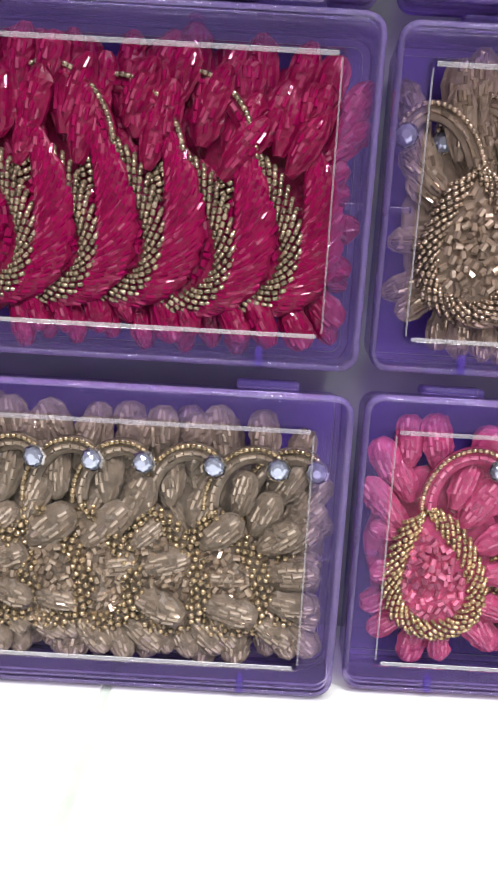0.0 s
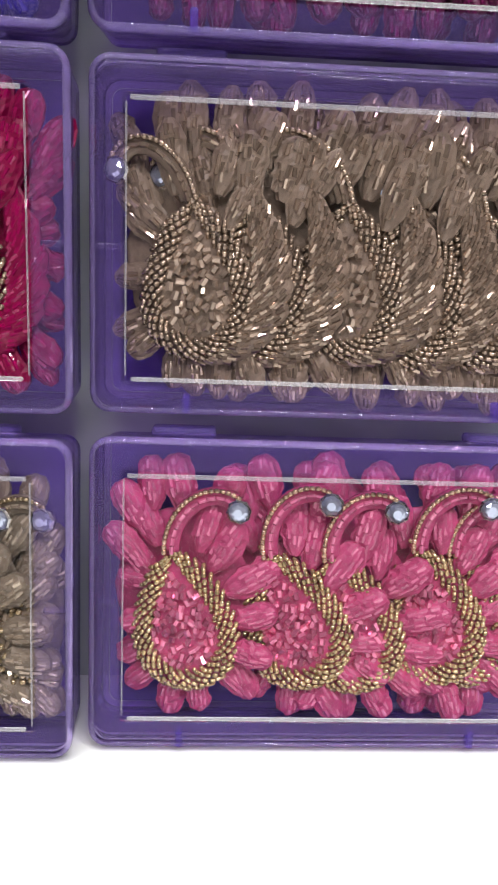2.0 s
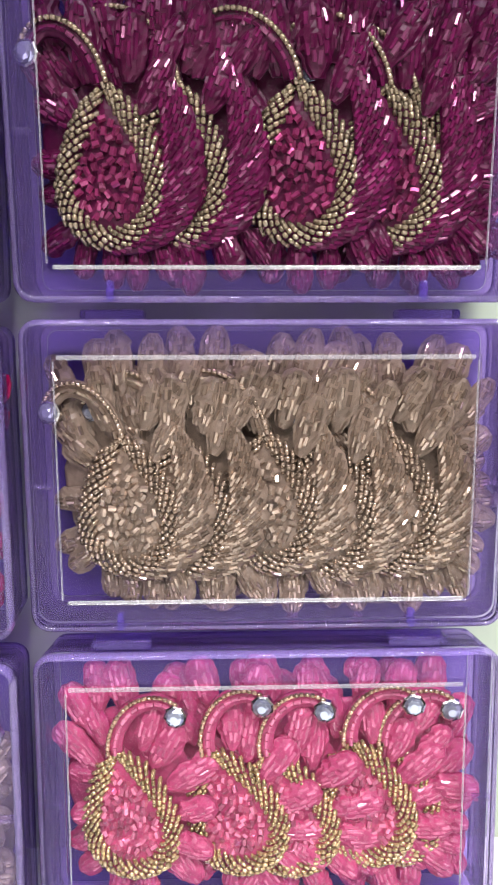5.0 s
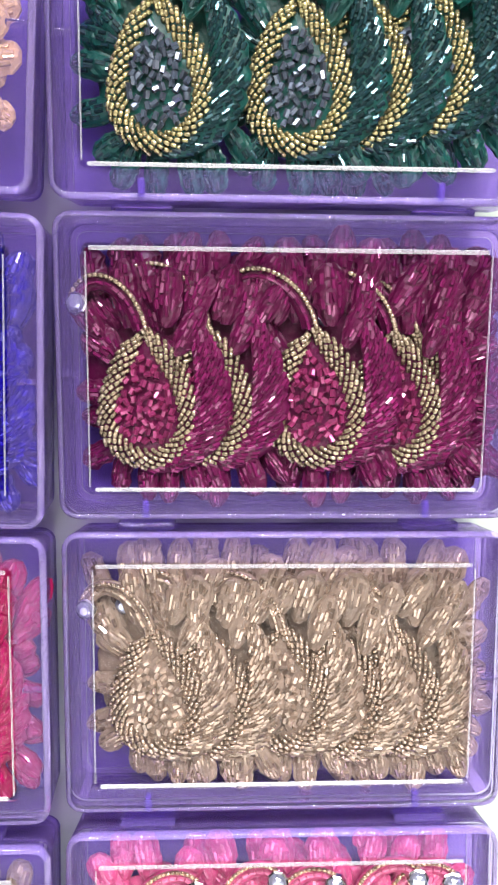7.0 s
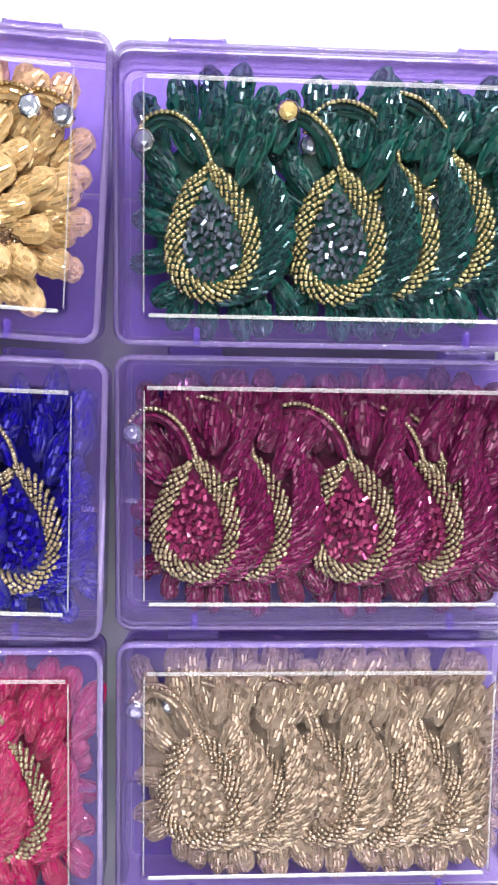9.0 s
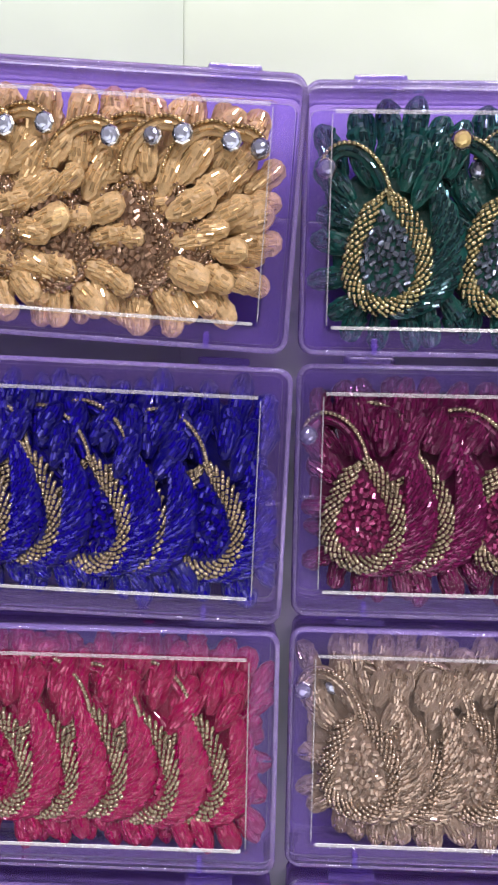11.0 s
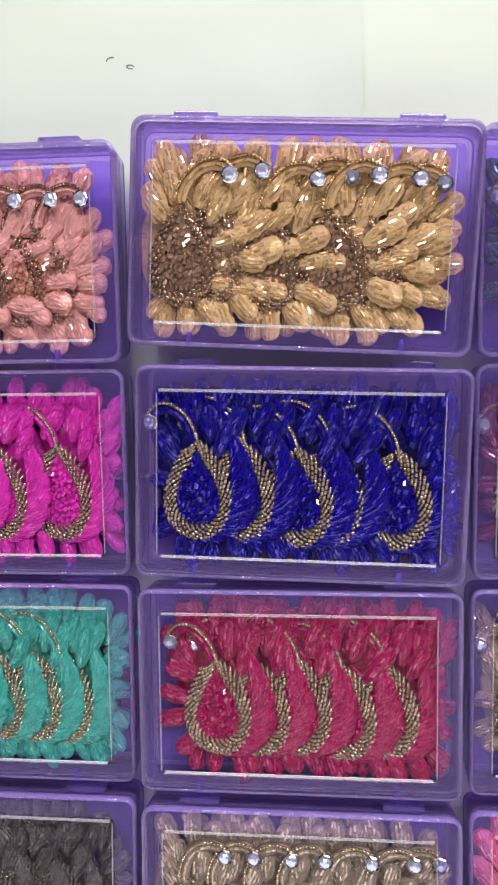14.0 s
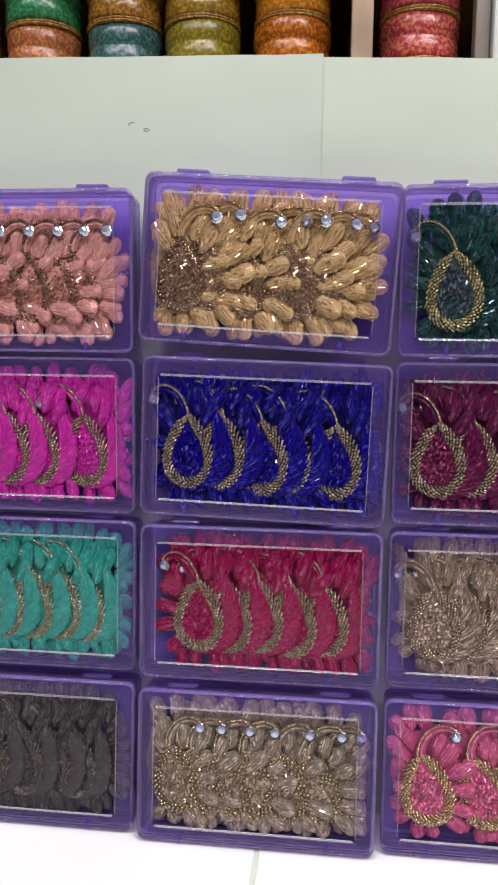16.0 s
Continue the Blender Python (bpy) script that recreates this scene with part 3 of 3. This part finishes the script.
PETAL_PADS = [faceted_pad("petal", 16.0, 9.2, 2.3, s) for s in (41, 42, 43)]
PETAL_PADS_SLIM = [faceted_pad("petal", 18.0, 8.0, 2.2, s) for s in (44, 45)]
PETAL_BEADS = [petal_beads("petal_beading", 9.2, s, 16.0, 2.3) for s in (3, 4, 7)]
PETAL_BEADS_SLIM = [petal_beads("petal_beading", 8.0, s, 18.0, 2.2) for s in (5, 6, 8)]

ROPES = [rope_beads("bead_rope", 8, 6.2, s) for s in (11, 12)]
ROPES_THIN = [rope_beads("bead_rope", 5, 5.0, s, 11.8, 18.8, 3.2) for s in (13, 14)]
ROPES_SEED = [rope_beads("bead_rope", 5, 5.6, s, 11.8, 18.8, 3.2, 1.1, 1.6, 0.95) for s in (15, 16)]
INFILLS = [infill_beads("bead_infill", s) for s in (21, 22, 23)]
WING_PAD = wing_pad("wing")
WING_BEADS = [wing_beads("wing_beading", s) for s in (31, 32)]
BACKING = pad_mesh("net_backing", np.array([(20.5 * math.cos(a) * (1 + 0.03 * math.sin(9 * a)), 4 + 27 * math.sin(a)) for a in np.linspace(0, 2 * math.pi, 31)[:-1]]) * MM, 0.9 * MM)
CORE = pad_mesh("centre_pad", (teardrop(14.2, 21.5) + np.array((0, -0.0003)))[:-1:12], 2.6 * MM)


def stem_meshes(name, bez):
    """A curled stem: seed beads along its outer edge, long cut beads beside them, on a thin band."""
    c = bezier(bez, np.linspace(0, 1, 80)) * MM
    side = 1 if bez[3][0] > 0 else -1
    rows = []
    for off, step, length, rad, barrel in ((0.0016, 0.0014, 0.0015, 0.0008, True), (-0.0006, 0.0027, 0.0022, 0.0007, False)):
        pts, tan = even(c, step)
        P = [(p[0] - side * t[1] * off, -0.0013, p[1] + side * t[0] * off) for p, t in zip(pts, tan)]
        D = [(t[0], 0.05 * math.sin(3 * k), t[1]) for k, t in enumerate(tan)]
        rows.append(bead_mesh(name, P, D, length, rad, barrel))
    pts, tan = even(c, 0.0016)
    band = []
    for p, t in zip(pts, tan):
        nrm = np.array((-t[1], t[0])) * side
        band.append([(p[0] + nrm[0] * w, y, p[1] + nrm[1] * w) for w, y in ((-0.0028, 0.0003), (-0.0025, -0.0007), (0, -0.0010), (0.0022, -0.0007), (0.0026, 0.0003))])
    return rows[0], rows[1], loft("stem_band", band, False, True, True, True)


STEM_LEFT = stem_meshes("stem_beading", [(-1, 19), (-4, 33), (-17, 39), (-21, 29)])
STEM_WIDE = stem_meshes("stem_beading", [(-1, 19), (-4, 36), (-24, 43), (-28, 27)])
STEM_RIGHT = stem_meshes("stem_beading", [(-1, 19), (0, 32), (13, 39), (20, 32)])


def gem_meshes():
    n = 8
    def ring(r, y, ph=0.0):
        return [(r * math.cos(2 * math.pi * (i + ph) / n), y, r * math.sin(2 * math.pi * (i + ph) / n)) for i in range(n)]
    gem = loft("rhinestone", [ring(0.0026, -0.0008), ring(0.00265, -0.0014), ring(0.0020, -0.0024, 0.5), ring(0.0011, -0.0029)], False, True, True)
    cup = loft("setting", [ring(0.0034, 0.0002), ring(0.0033, -0.0012), ring(0.0028, -0.0016), ring(0.0027, -0.0005)], False, True, True)
    return gem, cup


GEM, CUP = gem_meshes()

# petals as x, z of the root, turn, scale; the last flag lifts a petal above the ones below it
PETALS_WING = [
    (-14, 19, 46, 1.0, -1.6), (-4, 22, -10, 1.05, -1.6), (3, 24, 16, 1.05, -1.6), (10, 24, 4, 1.05, -1.6),
    (-13, 16, 28, 1.0, 0), (-5, 21, 12, 1.05, 1), (5, 20, -6, 1.1, 1), (12, 19, -12, 1.05, 0),
    (-15, 26, 22, 1.05, -1), (-8, 30, 8, 1.05, -1), (0, 32, -2, 1.05, -1), (8, 31, -8, 1.05, -1), (15, 29, -14, 1.0, -1), (21, 23, -24, 1.0, -1),
    (-8, 10, 38, 1.05, 0), (-11, 8, 62, 0.8, -1), (-12.5, 0, 84, 0.8, 0), (-12, -8, 104, 0.8, -1), (-9.5, -15, 128, 0.9, 0), (9, 13, -24, 1.0, 2.2), (14, 20, -16, 0.95, 1.2),
    (-8, -19, 166, 0.92, -1), (-1, -20.5, 182, 0.95, 0), (6, -20, 188, 0.92, -1), (12, -18, 198, 0.92, 0), (17, -15, 212, 0.9, -1)]
PETALS_RIGHT = [(20, 18, -45, 1.0, -2), (20, 8, -68, 1.0, -2), (21, -0.5, -90, 1.0, -2), (20, -9, -112, 1.0, -2), (20, 12, -58, 1.0, -1), (22, 4, -80, 1.0, -1), (22, -5, -98, 1.0, -1), (19, -13, -130, 1.0, -1)]
PETALS_FAN = [
    (-11, 15, 30, 0.95, 0), (-5, 20, 8, 0.95, 0), (6, 17, -14, 1.05, 1), (10, 11, -32, 1.05, 0), (12, 4, -58, 1.05, 1), (13, -4, -84, 1.05, 0), (11.5, -11, -106, 1.05, 1), (7, -17, -138, 1.0, 0),
    (-14, 26, 24, 1.05, -1), (-5, 31, 6, 1.05, -1), (4, 31, -8, 1.05, -1), (13, 27, -22, 1.05, -1), (17, 17, -40, 1.0, -1), (20, 9, -62, 0.95, -1), (20, -1, -86, 0.95, -1), (18, -11, -112, 0.95, -1),
    (-8, 10, 38, 1.05, 0), (-11, 8, 62, 0.8, -1), (-12.5, 0, 84, 0.8, 0), (-12, -8, 104, 0.8, -1), (-9.5, -15, 132, 0.9, 0),
    (-5, -20, 170, 0.95, -1), (2, -20.5, -174, 0.95, 0), (13, -16, -150, 0.95, -1)]


def held(x, z, turn, s, at):
    """Pushes a petal's root inwards until its tip lies inside the box walls."""
    px, pz, pt = at[0], at[1], math.radians(at[2])
    tx, tz = x - 17 * s * math.sin(math.radians(turn)), z + 17 * s * math.cos(math.radians(turn))
    bx, bz = px + 1.1 * (tx * math.cos(pt) - tz * math.sin(pt)), pz + 1.1 * (tx * math.sin(pt) + tz * math.cos(pt))
    ox, oz = bx - min(149.0, max(6.0, bx)), bz - min(94.0, max(3.5, bz))
    return x - ox / 1.1, z - oz / 1.1


def bead_patch(m, style, mats, label, group, k, room=0.8, full=True, stone=None, at=(76, 40, 0)):
    """One padded, beaded paisley patch."""
    cloth, cut, rope, stem, fill, sunk = mats
    p = thing("bead_patch", m, label, "bead patch", group)
    rng = random.Random(k * 17 + 5)
    fan = style != "wing"
    part("net_backing", BACKING, cloth, p, "", pose(0, 0.0032, 0))
    part("centre_pad", CORE, fill if style == "thin" else cloth, p)
    tagged(part("bead_rope", (ROPES_THIN if style == "thin" else ROPES_SEED if style == "seed" else ROPES)[k % 2], rope, p), kind="stuff")
    tagged(part("bead_infill", INFILLS[k % 3], fill, p, "", pose(0, -0.0005, 0)), kind="stuff")
    if not fan:
        w = part("wing", WING_PAD, cloth, p, "", pose(0, -0.0010, 0))
        tagged(part("wing_beading", WING_BEADS[k % 2], cut, w, "", pose(0, sunk, 0)), kind="stuff")
    for i, (x, z, turn, s, up) in enumerate(PETALS_FAN if fan else PETALS_WING + (PETALS_RIGHT if at[0] > 108 else [])):
        if fan and not full and 12 <= i <= 15:
            continue
        slim = i % 3 != 0 and not fan
        if 45 < turn < 120:
            s = room
        x, z = x + rng.uniform(-1.3, 1.3), z + rng.uniform(-1.3, 1.3)
        x, z = held(x, z, turn, s, at)
        pm = pose(x * MM, (0.0010 - 0.0011 * up) + rng.uniform(-0.0003, 0.0003), z * MM, rng.uniform(-7, 7), -turn + rng.uniform(-13, 13), rng.uniform(-14, 14)) @ Matrix.Scale(s * rng.uniform(0.86, 1.1), 4)
        petal = part("petal", PETAL_PADS_SLIM[i % 2] if slim else PETAL_PADS[(i + k) % 3], cloth, p, "", pm)
        tagged(part("petal_beading", (PETAL_BEADS_SLIM if slim else PETAL_BEADS)[(k + i) % 3], cut, petal, "", pose(0, 0.5 * sunk, 0)), kind="stuff")
    wide = at[0] > 40
    beads, inner, band = STEM_RIGHT if fan else STEM_WIDE if wide else STEM_LEFT
    front = 0.0026 if 40 < at[0] <= 62 and not fan else 0.0
    part("stem_band", band, cloth, p, "", pose(0, front - 0.0034, 0))
    tagged(part("stem_beading", beads, stem, p, "", pose(0, front - 0.0036, 0)), kind="stuff")
    tagged(part("stem_inner_beading", inner, cut, p, "", pose(0, front - 0.0034, 0)), kind="stuff")
    gx, gz = (-16.5, 35.5) if stone else (20.3, 30.0) if fan else (-27.5, 25.2) if wide else (-20.8, 27.2)
    cup = part("setting", CUP, SILVER, p, "", pose(gx * MM, (-0.0060 if stone else 0.0004 if wide and not fan and at[0] < 100 else -0.0042), gz * MM) @ Matrix.Scale(1.1, 4))
    part("rhinestone", GEM, stone or CRYSTAL, cup, "amber faceted stone" if stone else "clear faceted rhinestone", pose(0, -0.0001, 0, 0, rng.uniform(0, 36), 0))


def palette(name, cloth, cut, rope=None, stem=None, fill=None, metal=0.08):
    """Cloth, cut bead, rope, stem and infill materials of one box; dull sets have beads close to their cloth."""
    cloth, cut = [0.80 * c for c in cloth], [0.82 * c for c in cut]
    show = 0.5 if metal < 0.1 else 0.75
    c = fabric(name + "_cloth", cloth)
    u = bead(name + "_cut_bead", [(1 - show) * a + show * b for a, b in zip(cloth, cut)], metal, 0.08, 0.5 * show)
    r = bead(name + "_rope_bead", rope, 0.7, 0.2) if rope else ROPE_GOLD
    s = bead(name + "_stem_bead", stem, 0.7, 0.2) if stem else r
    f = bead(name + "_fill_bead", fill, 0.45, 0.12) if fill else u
    return c, u, r, s, f, 0.0004 if metal < 0.1 else 0.0


# column and row: place, lean, tilt, colours, and the patches as x, z (mm from the box corner), turn, lift (mm)
COLUMNS = (-0.2791, -0.1232, 0.0327)
COLUMN_DEPTH = (0.0, -0.006, 0.0)
ROWS_AT = ((0.0060, 0.191, 5.0), (0.1116, 0.2015, 2.5), (0.2154, 0.2045, 0.0), (0.3174, 0.2020, 0.0))
BOXES = [
    (0, 0, 0, 0, "wing", "smoky grey-brown", palette("smoke", (0.05, 0.042, 0.045), (0.10, 0.082, 0.085), (0.17, 0.15, 0.125), None, None), [(28, 0, 0, 0), (50, 0, 0, 0), (74, 0, 0, 1.2), (92, 0, 0, 0), (110, 0, 0, 0)]),
    (0, 1, 0, 0, "wing", "sea green", palette("teal", (0.02, 0.38, 0.31), (0.04, 0.47, 0.40), (0.44, 0.40, 0.26)), [(28, 0, 0, 0), (44, 0, 0, 0), (60, 0, 0, 0), (80, 0, 0, 0), (99, 0, 0, 0), (115, 0, 0, 0)]),
    (0, 2, 0, 0, "wing", "bright magenta", palette("magenta", (0.72, 0.025, 0.42), (0.80, 0.06, 0.52)), [(29, 0, 0, 0), (46, 0, 0, 0), (66, 0, 0, 0), (86, 0, 0, 0), (118, 0, 0, 0)]),
    (0, 3, 0, 0, "thin", "salmon pink", palette("salmon", (0.84, 0.40, 0.35), (0.90, 0.50, 0.45), (0.30, 0.18, 0.12), None, (0.6, 0.3, 0.22)), [(28, 0, 0, 0), (47, 0, 0, 0), (66, 0, 0, 0), (84, 0, 0, 0), (101, 0, 0, 0), (115, 0, 0, 0)]),
    (1, 0, 0, 0, "seed", "taupe and gold", palette("khaki", (0.30, 0.24, 0.175), (0.64, 0.52, 0.39), (0.50, 0.385, 0.22), None, (0.40, 0.31, 0.22), 0.4), [(25, -2, 8, 0), (39, -2, 8, 0), (57, -2, 8, 0), (73, -2, 8, 0), (95, -2, 8, 0), (115, -2, 8, 0), (126, -2, 6, -2.5)]),
    (1, 1, 0, 0, "wing", "crimson red", palette("crimson", (0.34, 0.001, 0.07), (0.45, 0.006, 0.12)), [(38.5, 0, 0, 0), (57, 0, 2, 0), (77, 1, -2, 0), (98, -1, 0, 0), (118, 0, -3, 0)]),
    (1, 2, 0, 1.6, "wing", "royal blue", palette("royal", (0.003, 0.001, 0.19), (0.012, 0.003, 0.42), None, None, None, 0.25), [(30, 1, 0, 0), (50, 1, -3, 0), (77, -1, 2, 0), (91, 0, -3, 0), (122, -1, 0, 0.3)]),
    (1, 3, (0.0, 0.0, 0.004), 3.2, "thin", "golden yellow", palette("gold", (0.80, 0.56, 0.27), (0.90, 0.63, 0.30), (0.36, 0.235, 0.14), (0.5, 0.34, 0.15), (0.36, 0.235, 0.15), 0.5), [(24, 1, 0, 0.8), (38, 3, 0, 0), (62, 0, 0, 0), (92, 0, 6, 1.6), (106, 1, 0, 0), (112, 3, -8, -2.5), (74, 4, -5, -3)]),
    (2, 0, 0, 0, "fan", "hot pink", palette("pink", (0.68, 0.095, 0.25), (0.84, 0.26, 0.43), (0.64, 0.49, 0.26), (0.6, 0.4, 0.27), (0.74, 0.2, 0.34)), [(30, 0, 8, 0), (65, 0, 18, 0), (83, -1, 14, 0), (110, 2, 10, 0), (121, 0, 6, -3)]),
    (2, 1, 0, 0, "wing", "champagne", palette("champagne", (0.35, 0.26, 0.195), (0.54, 0.405, 0.30), (0.47, 0.355, 0.26), None, (0.46, 0.35, 0.265), 0.65), [(32, 0, 2, 0), (49, 0, -2, 0), (77, 1, 0, 0), (96, -1, 3, 0), (117, 0, 0, 0)]),
    (2, 2, 0, 0, "wing", "wine red", palette("wine", (0.12, 0.003, 0.052), (0.25, 0.02, 0.12), None, None, (0.32, 0.04, 0.14), 0.3), [(30, 0, 0, 0), (49, 1, -3, 0), (86.5, 1, 2, 2.3), (112.5, 0, 0, 0), (122, 0, 4, -2.5)]),
    (2, 3, 0, 0, "wing", "emerald and gunmetal", palette("emerald", (0.003, 0.085, 0.068), (0.03, 0.09, 0.11), (0.46, 0.41, 0.20), None, (0.10, 0.13, 0.17), 0.6), [(35, 0, 2, 0), (79, 0, 0, 0.8), (98, 2, -2, 0), (117.5, 6, 0, 0)]),
]
count = 0
for col, row, dx, tilt, style, tone, mats, patches in BOXES:
    z0, y0, lean = ROWS_AT[row]
    ax, ay, az = dx or (0, 0, 0)
    base = storage_box(COLUMNS[col] + ax, y0 + ay + COLUMN_DEPTH[col], z0 + az, lean, tilt, "%s patches" % tone)
    for n_th, (px, pz, turn, lift) in enumerate(patches):
        room = 1.0 if n_th == 0 else 0.8
        m = base @ pose((px - 1.4) * MM, 0.0112 - lift * MM, 0.0405 + pz * MM, 0, -turn, -9) @ Matrix.Scale(1.1, 4)
        bead_patch(m, style, mats, "%s padded paisley patch with beads and rhinestone" % tone, "patches in the %s box" % tone, count, room, n_th >= len(patches) - 2 or style == "thin" and row == 3, AMBER if tone.startswith("emerald") and n_th == 1 else None, (px, 40.5 + pz, turn))
        count += 1
